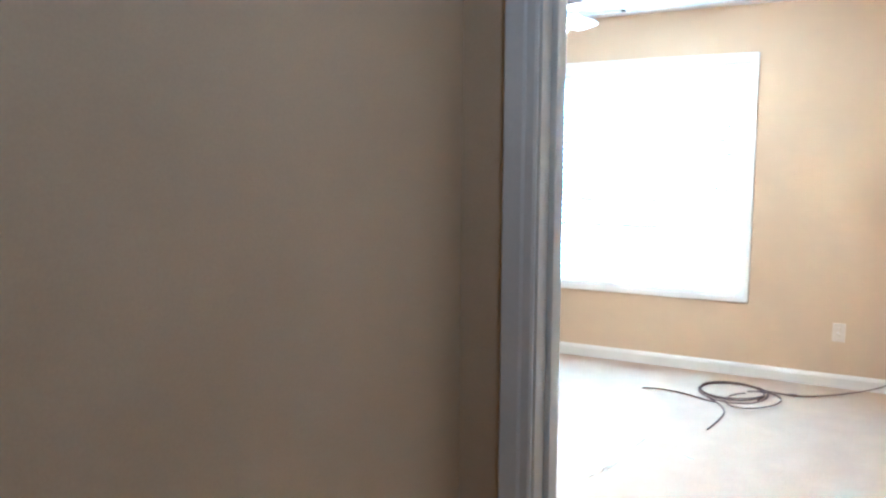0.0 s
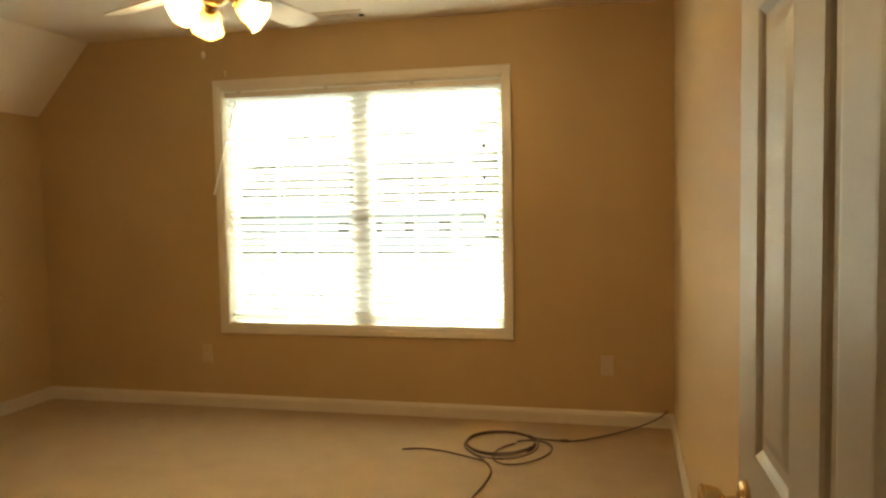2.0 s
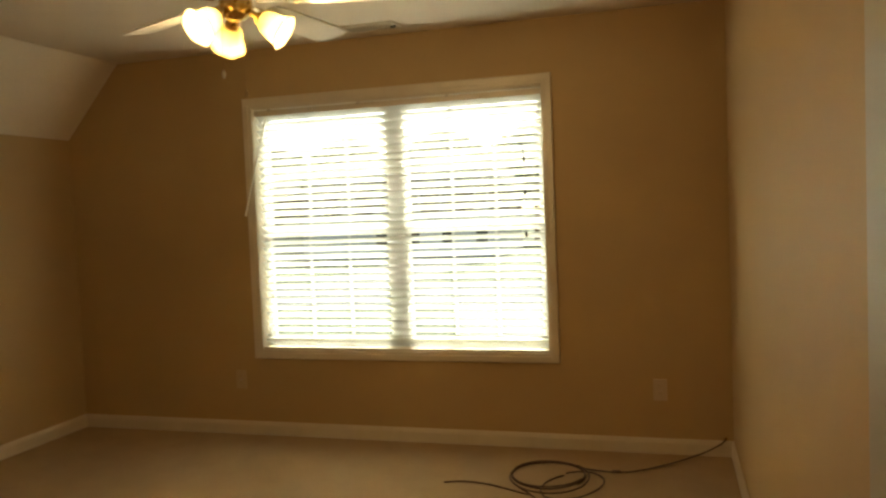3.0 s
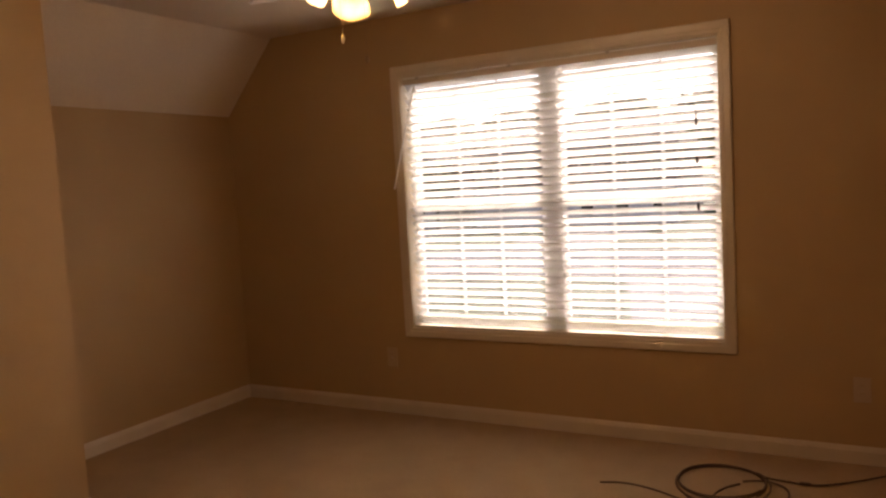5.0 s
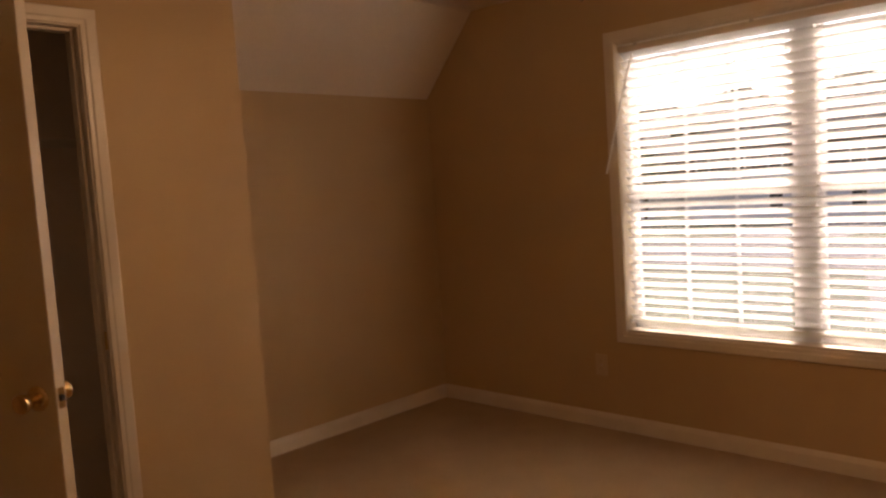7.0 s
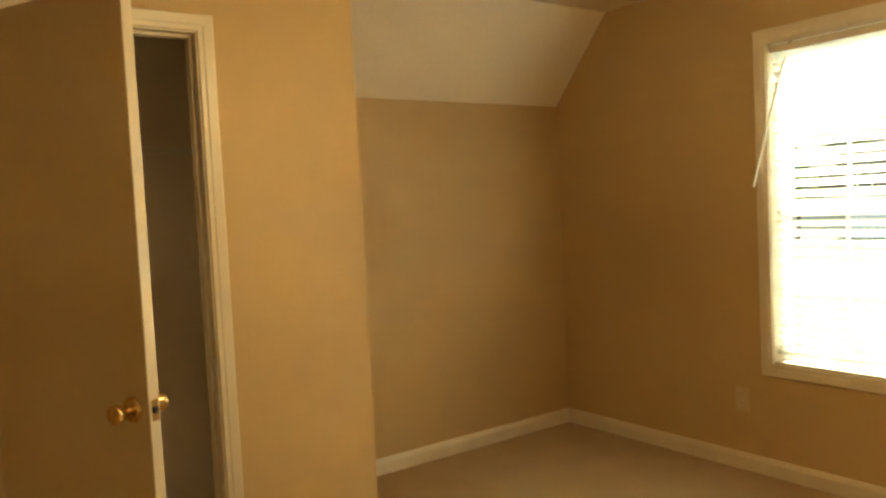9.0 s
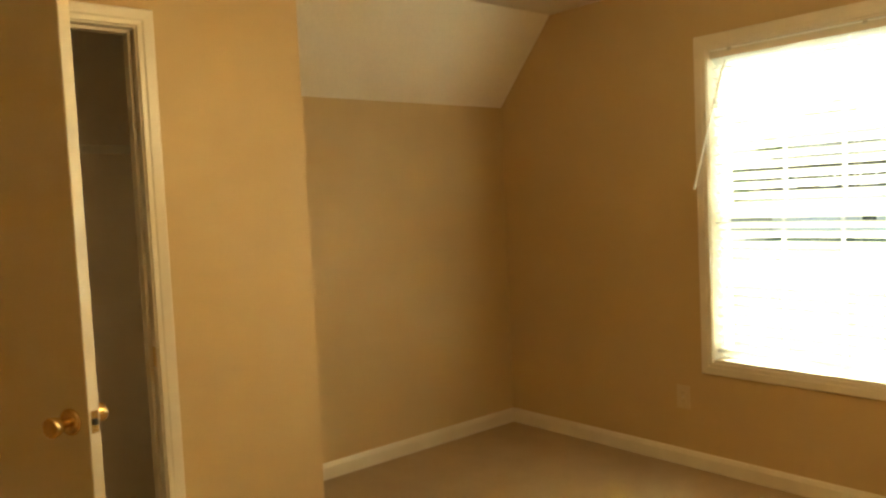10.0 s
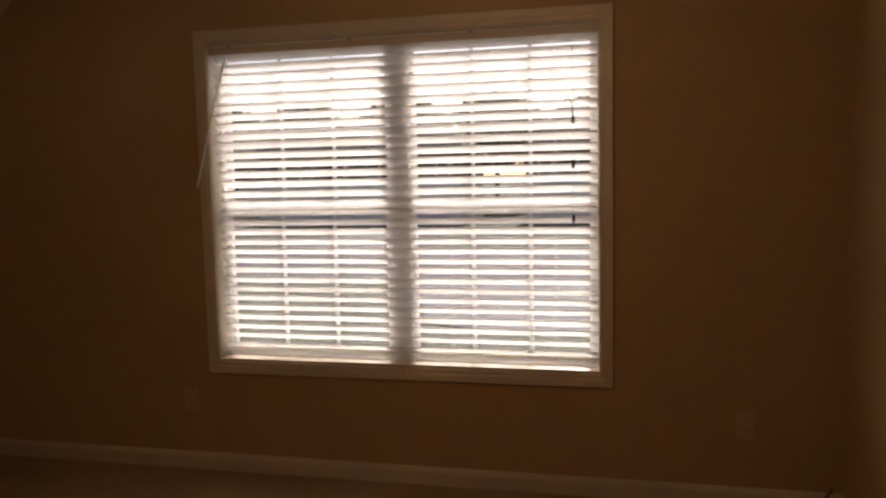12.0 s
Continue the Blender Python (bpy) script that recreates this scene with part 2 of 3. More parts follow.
CW = 0.058
baseboard("baseboard_north", XW, YN, XE, YN, 0, -1)
baseboard("baseboard_east", XE, YS, XE, YN - 0.013, -1, 0)
baseboard("baseboard_west", XW, YC, XW, YN - 0.013, 1, 0)
baseboard("baseboard_closet", XC, CY1 + 0.02 + CW, XC, YC, 1, 0)
baseboard("baseboard_closet_side", XW + 0.013, YC, XC + 0.013, YC, 0, 1)
baseboard("baseboard_closet_south", XC, YS, XC, CY0 - 0.02 - CW, 1, 0)
baseboard("baseboard_south", XC + 0.013, YS, DX0 - 0.02 - CW, YS, 0, 1)
baseboard("baseboard_hall_west", HX0, HY0, HX0, HY1, 1, 0)


def frame_casing(lo, hi, z0, z1, put, w=CW, bottom=False):
    """Mitred casing round an opening from lo to hi; put(u, z, h) gives the place u along the wall and h off it."""
    prof = [(0, 0), (0, 0.008), (0.004, 0.011), (0.018, 0.012), (0.024, 0.015), (0.050, 0.017), (w - 0.003, 0.017), (w, 0.013), (w, 0)]
    corners = [(lo, z0, -1, -1 if bottom else 0), (lo, z1, -1, 1), (hi, z1, 1, 1), (hi, z0, 1, -1 if bottom else 0)]
    bm = bmesh.new()
    rings = [[bm.verts.new(put(u + su * p, z + sz * p, h)) for p, h in prof] for u, z, su, sz in corners]
    pairs = list(zip(rings, rings[1:])) + ([(rings[-1], rings[0])] if bottom else [])
    n = len(prof)
    for a, b in pairs:
        for i in range(n):
            bm.faces.new((a[i], a[(i + 1) % n], b[(i + 1) % n], b[i]))
    if not bottom:
        bm.faces.new(rings[0])
        bm.faces.new(rings[-1])
    bmesh.ops.recalc_face_normals(bm, faces=bm.faces)
    return bm


def jamb_set(name, label, lo, hi, depth0, depth1, axis, stop0, stop1):
    """The lining of a doorway with its stops; axis tells along which way the wall runs."""
    bm = bmesh.new()

    def put_box(u0, u1, d0, d1, z0, z1):
        if axis == "x":
            box(bm, u0, u1, d0, d1, z0, z1, 0.0015)
        else:
            box(bm, d0, d1, u0, u1, z0, z1, 0.0015)
    put_box(lo - 0.02, lo, depth0, depth1, 0, DZ)
    put_box(hi, hi + 0.02, depth0, depth1, 0, DZ)
    put_box(lo - 0.02, hi + 0.02, depth0, depth1, DZ, DZ + 0.02)
    put_box(lo, lo + 0.011, stop0, stop1, 0, DZ)
    put_box(hi - 0.011, hi, stop0, stop1, 0, DZ)
    put_box(lo + 0.011, hi - 0.011, stop0, stop1, DZ - 0.011, DZ)
    return setting(name, bm, TRIM, label, "door frame")


jamb_set("door_frame_entry", "white painted door jamb with stop moulding", DX0, DX1, YS - T - 0.001, YS + 0.001, "x", YS - 0.072, YS - 0.038)
jamb_set("door_frame_closet", "white painted closet jamb with stop moulding", CY0, CY1, XC - T - 0.001, XC + 0.001, "y", XC - 0.072, XC - 0.038)
setting("trim_entry_hall", frame_casing(DX0 - 0.005, DX1 + 0.005, 0, DZ + 0.005, lambda u, z, h: (u, YS - T - h, z)), TRIM, "white moulded door casing facing the hall", "trim")
setting("trim_entry_room", frame_casing(DX0 - 0.005, DX1 + 0.005, 0, DZ + 0.005, lambda u, z, h: (u, YS + h, z)), TRIM, "white moulded door casing facing the bedroom", "trim")
setting("trim_closet", frame_casing(CY0 - 0.005, CY1 + 0.005, 0, DZ + 0.005, lambda u, z, h: (XC + h, u, z)), TRIM, "white moulded casing round the closet doorway", "trim")
setting("trim_window", frame_casing(-WX, WX, WZ0, WZ1, lambda u, z, h: (u, YN - h, z), bottom=True), TRIM, "white picture-frame casing round the window", "trim")

# ---- window ----
win = thing("window_1", "white vinyl twin double-hung window with colonial grilles", "window", (0, 0.1, WZ0), kind="structure")


def wp(name, rows, mat=VINYL, parent=win, bevel=0.002, label=""):
    """A part of the window in room coordinates."""
    bm = boxes(*rows, bevel=bevel)
    bm.transform(Matrix.Translation((0, -0.1, -WZ0)))
    return part(name, bm, mat, parent, label)


FY0, FY1 = 0.085, 0.155
FS, MS, SS = 0.015, 0.044, 0.029                          # side frame, half mullion, sash stile
wp("window_frame", [(-WX, -WX + FS, FY0, FY1, WZ0, WZ1), (WX - FS, WX, FY0, FY1, WZ0, WZ1), (-WX + FS, WX - FS, FY0, FY1, WZ1 - 0.02, WZ1), (-WX + FS, WX - FS, FY0, FY1, WZ0, WZ0 + 0.02)])
wp("mullion", [(-MS, MS, FY0 - 0.004, FY1, WZ0 + 0.02, WZ1 - 0.02)])
wp("window_sill", [(-WX, WX, 0.0, FY0, WZ0, WZ0 + 0.012)], TRIM)
wp("side_lining", [(-WX, -WX + 0.004, 0.0, FY0, WZ0 + 0.012, WZ1)], TRIM)
wp("side_lining", [(WX - 0.004, WX, 0.0, FY0, WZ0 + 0.012, WZ1)], TRIM)
wp("head_lining", [(-WX + 0.004, WX - 0.004, 0.0, FY0, WZ1 - 0.010, WZ1)], TRIM)
ZM = 1.285
for x0, x1 in ((-WX + FS, -MS), (MS, WX - FS)):
    for z0, z1, y0, y1 in ((WZ0 + 0.02, ZM + 0.018, 0.092, 0.117), (ZM - 0.018, WZ1 - 0.02, 0.119, 0.144)):
        s = SS
        sash = wp("sash", [(x0, x0 + s, y0, y1, z0, z1), (x1 - s, x1, y0, y1, z0, z1), (x0 + s, x1 - s, y0, y1, z0, z0 + s), (x0 + s, x1 - s, y0, y1, z1 - s, z1)])
        yc = (y0 + y1) / 2
        pane = wp("pane", [(x0 + s, x1 - s, yc - 0.002, yc + 0.002, z0 + s, z1 - s)], GLASS, sash, 0.0, "clear glass pane")
        pane.visible_shadow = False
        w = (x1 - x0 - 2 * s) / 3
        for k in (1, 2):
            xc = x0 + s + w * k
            wp("grille_bar", [(xc - 0.009, xc + 0.009, yc + 0.004, yc + 0.010, z0 + s, z1 - s)], VINYL, sash, 0.001)
        zc = (z0 + z1) / 2
        wp("grille_bar", [(x0 + s, x1 - s, yc + 0.0105, yc + 0.016, zc - 0.009, zc + 0.009)], VINYL, sash, 0.001)

# ---- blind ----
blind = thing("window_blind", "white two-inch horizontal slat blind, lowered with slats tilted open", "blind", (0, 0.045, WZ1 - 0.012))
BX = WX - 0.007
blind_off = Matrix.Translation((0, -0.045, -(WZ1 - 0.012)))


def bp(name, bm, mat, label="", smooth=False, parent=blind):
    bm.transform(blind_off)
    return part(name, bm, mat, parent, label, smooth)


bp("headrail", boxes((-BX, BX, 0.024, 0.070, WZ1 - 0.047, WZ1 - 0.0105), bevel=0.002), SLAT)
bp("valance", boxes((-BX + 0.001, BX - 0.001, 0.012, 0.020, WZ1 - 0.053, WZ1 - 0.019), bevel=0.003), TRIM, "white moulded valance strip")
for x in (-0.80, -0.20, 0.36):
    bp("valance_clip", boxes((x - 0.009, x + 0.009, 0.008, 0.0118, WZ1 - 0.028, WZ1 - 0.014), (x - 0.009, x + 0.009, 0.008, 0.024, WZ1 - 0.0185, WZ1 - 0.0145), bevel=0.0008), CLIP, "small clear plastic valance clip")
PITCH, ZB = 0.0460, 0.612
slat_count = 31


def slat_mesh():
    bm = bmesh.new()
    rows = []
    for i in range(7):
        u = -0.025 + 0.05 * i / 6
        crown = 0.0025 * (1 - (u / 0.025) ** 2)
        rows.append([bm.verts.new((x, u, crown)) for x in (-BX + 0.004, 0, BX - 0.004)])
    for a, b in zip(rows, rows[1:]):
        for i in range(2):
            bm.faces.new((a[i], a[i + 1], b[i + 1], b[i]))
    r = bmesh.ops.extrude_face_region(bm, geom=bm.faces[:])
    bmesh.ops.translate(bm, vec=(0, 0, -0.0022), verts=[g for g in r["geom"] if isinstance(g, bmesh.types.BMVert)])
    bmesh.ops.recalc_face_normals(bm, faces=bm.faces)
    return bm


SLAT_TILT = -38.0
first = part("slat", slat_mesh(), SLAT, blind, "", True)
rng = random.Random(4)
for i in range(slat_count):
    ob = first if i == 0 else new("slat", first.data)
    ob.parent = blind
    z = ZB + 0.020 + i * PITCH
    ob.matrix_basis = blind_off @ pose(rng.uniform(-0.002, 0.002), 0.045, z + rng.uniform(-0.0015, 0.0015), SLAT_TILT + rng.uniform(-2.5, 2.5), rng.uniform(-0.12, 0.12), 0)
bp("bottom_rail", boxes((-BX, BX, 0.022, 0.068, ZB - 0.012, ZB + 0.006), bevel=0.003), SLAT)
for x in (-0.72, -0.25, 0.25, 0.72):
    for y in (0.0195, 0.0705):
        bp("ladder_cord", tube([(x, y, ZB), (x, y, 1.3), (x, y, WZ1 - 0.056)], 0.0009, 5), CORD)
wand = bp("tilt_wand", tube([(-0.812, 0.0, WZ1 - 0.07), (-0.83, -0.022, 1.92), (-0.90, -0.035, 1.66), (-0.972, -0.037, 1.405)], 0.0058, 8), WAND, "clear-white tilt wand hanging askew", True)
lift = bp("lift_cord", tube([(0.80, 0.008, WZ1 - 0.066), (0.803, 0.004, 1.7), (0.80, 0.002, 1.25)], 0.0014, 5), CORD)
bp("cord_knot", tube([(0.765, 0.006, 1.742), (0.785, 0.001, 1.748), (0.797, 0.0, 1.72), (0.80, 0.001, 1.67)], 0.0024, 6), TASSEL, "dark knotted cord end", True, lift)
for z in (1.66, 1.47, 1.235):
    bm = turned([(0.002, 0.022), (0.006, 0.016), (0.0075, 0.0), (0.006, -0.012), (0.003, -0.018)], 10, Matrix.Translation((0.801, 0.001, z)))
    bp("tassel", bm, TASSEL, "dark cord tassel", True, lift)


# ---- doors ----
def six_panel(name, label, width, height=2.02, thick=0.035):
    """A moulded six-panel leaf, hinged at its origin, that runs along +x, its faces at y 0 and -thick."""
    door = thing(name, label, "door", kind="structure")
    st, mid = 0.115, 0.115
    pw = (width - 2 * st - mid) / 2
    cols = ((st, st + pw), (st + pw + mid, width - st))
    rows = ((0.24, 0.815), (1.00, 1.59), (1.69, 1.91))
    bm = bmesh.new()
    xs = [0, cols[0][0], cols[0][1], cols[1][0], cols[1][1], width]
    for x0, x1 in ((xs[0], xs[1]), (xs[2], xs[3]), (xs[4], xs[5])):
        box(bm, x0, x1, -thick, 0, 0.012, height)
    zs = [0.012, rows[0][0], rows[0][1], rows[1][0], rows[1][1], rows[2][0], rows[2][1], height]
    for x0, x1 in cols:
        for z0, z1 in ((zs[0], zs[1]), (zs[2], zs[3]), (zs[4], zs[5]), (zs[6], zs[7])):
            box(bm, x0, x1, -thick, 0, z0, z1)
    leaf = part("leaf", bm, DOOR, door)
    for x0, x1 in cols:
        for z0, z1 in rows:
            bm = bmesh.new()
            for y, s in ((0, -1), (-thick, 1)):
                rings = []
                for inset, depth in ((0, 0), (0.006, 0.003), (0.012, 0.007), (0.024, 0.008), (0.042, 0.003), (0.048, 0.0025)):
                    rings.append([bm.verts.new((x, y + s * depth, z)) for x, z in ((x0 + inset, z0 + inset), (x1 - inset, z0 + inset), (x1 - inset, z1 - inset), (x0 + inset, z1 - inset))])
                for a, b in zip(rings, rings[1:]):
                    for i in range(4):
                        bm.faces.new((a[i], a[(i + 1) % 4], b[(i + 1) % 4], b[i]))
                bm.faces.new(rings[-1])
            bmesh.ops.recalc_face_normals(bm, faces=bm.faces)
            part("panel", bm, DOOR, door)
    return door


def knob_set(door, x, z, thick):
    """Brass knobs on both faces, with the latch plate on the edge."""
    prof = [(0.036, 0.0), (0.036, 0.004), (0.032, 0.009), (0.018, 0.012), (0.0125, 0.017), (0.0115, 0.027), (0.0135, 0.031), (0.0205, 0.035), (0.0235, 0.041), (0.0262, 0.052), (0.0275, 0.060), (0.0262, 0.0635), (0.0215, 0.0640), (0.012, 0.0618), (0.003, 0.0612)]
    for m in (Matrix.Translation((x, 0, z)) @ pose(0, 0, 0, -90, 0, 0), Matrix.Translation((x, -thick, z)) @ pose(0, 0, 0, 90, 0, 0)):
        rose = part("rosette", turned(prof[:4] + [(0.0, 0.0112)], 28, m), BRASS, door, "round brass rosette", True)
        part("knob", turned([(0.0125, 0.0112)] + prof[4:], 28, m), BRASS, rose, "polished brass knob", True)


def hinges(door, thick):
    for z in (0.22, 1.05, 1.82):
        part("hinge", turned([(0.006, -0.045), (0.0062, -0.04), (0.0062, 0.04), (0.006, 0.045)], 12, Matrix.Translation((-0.004, -thick - 0.006, z))), BRASS, door, "brass hinge knuckle", True)


entry = six_panel("door_1", "white six-panel bedroom door standing open beside the wall", 0.70)
knob_set(entry, 0.70 - 0.062, 0.91, 0.035)
hinges(entry, 0.035)
part("latch_plate", boxes((0.6995, 0.7015, -0.029, -0.006, 0.88, 0.94)), BRASS, entry)
# hinge on the east jamb; the leaf stands nearly square to the wall
entry.matrix_basis = pose(DX1 - 0.003, YS + 0.020, 0, 0, 0, 92.5)

closet = thing("door_2", "flush closet door standing half open", "door", kind="structure")
CWID = CY1 - CY0 - 0.006
part("leaf", boxes((0, CWID, -0.035, 0, 0.012, 2.02), bevel=0.0015), FLUSH, closet, "painted flush door face")
part("lock_edge", boxes((CWID, CWID + 0.002, -0.034, -0.001, 0.012, 2.02)), TRIM, closet, "white painted door edge")
knob_set(closet, CWID - 0.062, 0.880, 0.035)
hinges(closet, 0.035)
plate = part("latch_plate", boxes((CWID + 0.0021, CWID + 0.0036, -0.029, -0.006, 0.851, 0.909)), BRASS, closet)
part("latch_bolt", boxes((CWID + 0.0036, CWID + 0.010, -0.023, -0.012, 0.872, 0.888)), DARK, plate)
# hinged at the south jamb, opening into the room; y 0 is the face towards the closet
closet.matrix_basis = pose(XC + 0.002, CY0 + 0.003, 0, 0, 0, 26.5)

strike = tagged(part("strike_plate", boxes((XC - 0.034, XC - 0.004, CY1 - 0.0016, CY1, 0.875, 0.945), bevel=0.0005), BRASS), "small brass strike plate on the closet jamb", "strike plate")

# closet inside: wire shelf
shelf = thing("wire_shelf", "white wire closet shelf on the back wall", "shelf", (XW + 0.157, -2.9, 1.68))
for k in range(7):
    part("wire", tube([(-0.148 + 0.05 * k, -1.1, 0), (-0.148 + 0.05 * k, 0, 0), (-0.148 + 0.05 * k, 0.955, 0)], 0.003, 6), WIRE, shelf)
part("front_lip", tube([(0.152, -1.1, -0.03), (0.152, 0, -0.03), (0.152, 0.955, -0.03)], 0.003, 6), WIRE, shelf)
for k in range(9):
    part("cross_wire", tube([(-0.148, -1.05 + 0.24 * k, 0.005), (0.0, -1.05 + 0.24 * k, 0.005), (0.152, -1.05 + 0.24 * k, 0.004)], 0.002, 6), WIRE, shelf)


# ---- outlets ----
def outlet(x, mat):
    o = thing("wall_outlet", "tan plastic duplex wall outlet above the baseboard", "outlet", (x, YN, 0.355), "outlets on the window wall")
    plate = part("cover_plate", boxes((-0.037, 0.037, -0.006, 0, -0.060, 0.060), bevel=0.0025), mat, o)
    for z in (-0.02, 0.02):
        r = part("receptacle", turned([(0.0165, 0), (0.0165, 0.0018), (0.0155, 0.0025)], 20, Matrix.Translation((0, -0.006, z)) @ pose(0, 0, 0, 90, 0, 0)), mat, plate)
        for dx in (-0.006, 0.006):
            part("slot", boxes((dx - 0.0012, dx + 0.0012, -0.0095, -0.0085, z - 0.002, z + 0.007)), SLOT, o)
    part("screw", turned([(0.003, 0), (0.003, 0.001)], 10, Matrix.Translation((0, -0.006, 0)) @ pose(0, 0, 0, 90, 0, 0)), STEEL, plate)
    return o


outlet(1.515, PLATE)
outlet(-1.085, PAINTED)

# ---- ceiling register ----
reg = thing("ceiling_vent", "white metal ceiling register with angled louvres", "vent", (0.0, -0.24, ZC))
part("frame", boxes((-0.16, 0.16, -0.075, -0.055, -0.010, 0), (-0.16, 0.16, 0.055, 0.075, -0.010, 0), (-0.16, -0.135, -0.055, 0.055, -0.010, 0), (0.135, 0.16, -0.055, 0.055, -0.010, 0), bevel=0.002), TRIM, reg)
part("backing", boxes((-0.135, 0.135, -0.055, 0.055, -0.003, -0.001)), WIRE, reg)
for k in range(9):
    bm = boxes((-0.135, 0.135, -0.007, 0.007, -0.0006, 0.0006))
    bm.transform(pose(0, -0.048 + 0.012 * k, -0.007, 35, 0, 0))
    part("louvre", bm, TRIM, reg)
part("damper_lever", boxes((0.12, 0.15, -0.004, 0.004, -0.022, -0.010), bevel=0.001), DARK, reg)

# ---- ceiling fan ----
FX, FY = 0.210, -2.034
fan = thing("ceiling_fan", "white ceiling fan with brass fittings and lit tulip shades", "ceiling fan", (FX, FY, ZC))
part("canopy", turned([(0.068, 0), (0.068, -0.012), (0.055, -0.035), (0.03, -0.05), (0.014, -0.055)], 28), BLADE, fan, "", True)
part("downrod", turned([(0.0135, -0.05), (0.0135, -0.22)], 16), BLADE, fan, "", True)
part("motor_housing", turned([(0.03, -0.21), (0.085, -0.22), (0.105, -0.24), (0.108, -0.27), (0.10, -0.298), (0.07, -0.31), (0.05, -0.315)], 32), BLADE, fan, "", True)
part("switch_housing", turned([(0.05, -0.31), (0.055, -0.32), (0.055, -0.355), (0.045, -0.37), (0.03, -0.382), (0.012, -0.388)], 28), BRASS, fan, "brass light fitter", True)


def blade_mesh():
    out = [(0.17, 0.045), (0.25, 0.056), (0.40, 0.064), (0.58, 0.068), (0.64, 0.062), (0.66, 0.045)]
    bm = bmesh.new()
    top = [bm.verts.new((x, w, 0)) for x, w in out] + [bm.verts.new((x, -w, 0)) for x, w in reversed(out)]
    f = bm.faces.new(top)
    r = bmesh.ops.extrude_face_region(bm, geom=[f])
    bmesh.ops.translate(bm, vec=(0, 0, 0.006), verts=[g for g in r["geom"] if isinstance(g, bmesh.types.BMVert)])
    bmesh.ops.recalc_face_normals(bm, faces=bm.faces)
    bm.transform(pose(0, 0, 0, -12, 0, 0))
    return bm


BLADES, BLADE_TURN = 5, 84
for k in range(BLADES):
    m = pose(0, 0, -0.318, 0, 0, BLADE_TURN + 360 / BLADES * k)
    bm = blade_mesh()
    bm.transform(m)
    blade = part("blade", bm, BLADE, fan, "white fan blade")
    bm = boxes((0.07, 0.20, -0.014, 0.014, -0.008, -0.003), (0.19, 0.26, -0.03, 0.03, -0.008, -0.004), bevel=0.001)
    bm.transform(m)
    part("blade_iron", bm, BRASS, blade)

SHADE_TURN = 12
for k in range(3):
    a = SHADE_TURN + 120 * k
    m = pose(0, 0, -0.358, 0, 0, a) @ pose(0.045, 0, 0) @ pose(0, 0, 0, 0, 180 - 56, 0)
    arm = turned([(0.011, 0), (0.011, 0.03), (0.022, 0.034), (0.024, 0.05), (0.022, 0.056)], 16, m)
    arm_ob = part("lamp_arm", arm, BRASS, fan, "brass lamp socket", True)
    prof = [(0.022, 0.045), (0.031, 0.055), (0.040, 0.072), (0.044, 0.090), (0.046, 0.108), (0.053, 0.126), (0.062, 0.140)]
    bm = bmesh.new()
    steps = 32
    rings = []
    for r, z in prof:
        flare = max(0.0, (z - 0.10) / 0.05)
        rings.append([bm.verts.new((r * (1 + 0.05 * flare * math.cos(6 * 2 * math.pi * i / steps)) * math.cos(2 * math.pi * i / steps), r * (1 + 0.05 * flare * math.cos(6 * 2 * math.pi * i / steps)) * math.sin(2 * math.pi * i / steps), z)) for i in range(steps)])
    for p, q in zip(rings, rings[1:]):
        for i in range(steps):
            bm.faces.new((p[i], p[(i + 1) % steps], q[(i + 1) % steps], q[i]))
    bm.transform(m)
    shade = part("shade", bm, SHADE, fan, "frosted amber-white tulip glass shade, lit", True)
    sol = shade.modifiers.new("wall", "SOLIDIFY")
    sol.thickness = 0.002
    part("bulb", turned([(0.006, 0.052), (0.013, 0.058), (0.017, 0.072), (0.019, 0.088), (0.016, 0.104), (0.008, 0.113), (0.001, 0.115)], 16, m), BULB, shade, "glowing candle bulb", True)
    lamp = bpy.data.lights.new("fan_light", "POINT")
    lamp.energy, lamp.color, lamp.shadow_soft_size = BULB_WATTS, (1.0, 0.66, 0.36), 0.02
    lo = new("fan_light", lamp)
    lo.matrix_world = Matrix.Translation((FX, FY, ZC)) @ m @ Matrix.Translation((0, 0, 0.135))
for x, y, z in ((-0.040, -0.030, -0.550), (0.012, 0.018, -0.612)):
    chain = part("pull_chain", tube([(x * 0.9, y * 0.9, -0.36), (x, y, -0.44), (x, y, z)], 0.0011 if z > -0.58 else 0.0007, 5), AGED, fan, "thin brass pull chain")
    part("fob", turned([(0.001, 0.012), (0.005, 0.006), (0.0065, -0.004), (0.004, -0.013), (0.001, -0.016)], 12, Matrix.Translation((x, y, z - 0.012))), BLADE if z > -0.58 else AGED, chain, "small pull fob", True)

# ---- cable on the floor ----
cable = thing("coaxial_cable", "loosely coiled dark brown coaxial cable lying on the carpet", "cable", (0.95, -0.5, 0))


def cable_part(name, pts, r=0.0043, label="", mat=CABLE):
    bm = tube(pts, r, 8)
    bm.transform(Matrix.Translation((-0.95, 0.5, 0)))
    return part(name, bm, mat, cable, label, True)


def loop(cx, cy, rx, ry, turn, a0, a1, n, z0=0.006, z1=0.012):
    pts = []
    for i in range(n + 1):
        a = radians(a0 + (a1 - a0) * i / n)
        u, w = rx * math.cos(a), ry * math.sin(a)
        c, s = math.cos(radians(turn)), math.sin(radians(turn))
        pts.append((cx + u * c - w * s, cy + u * s + w * c, z0 + (z1 - z0) * i / n + 0.002 * math.sin(2.3 * a)))
    return pts


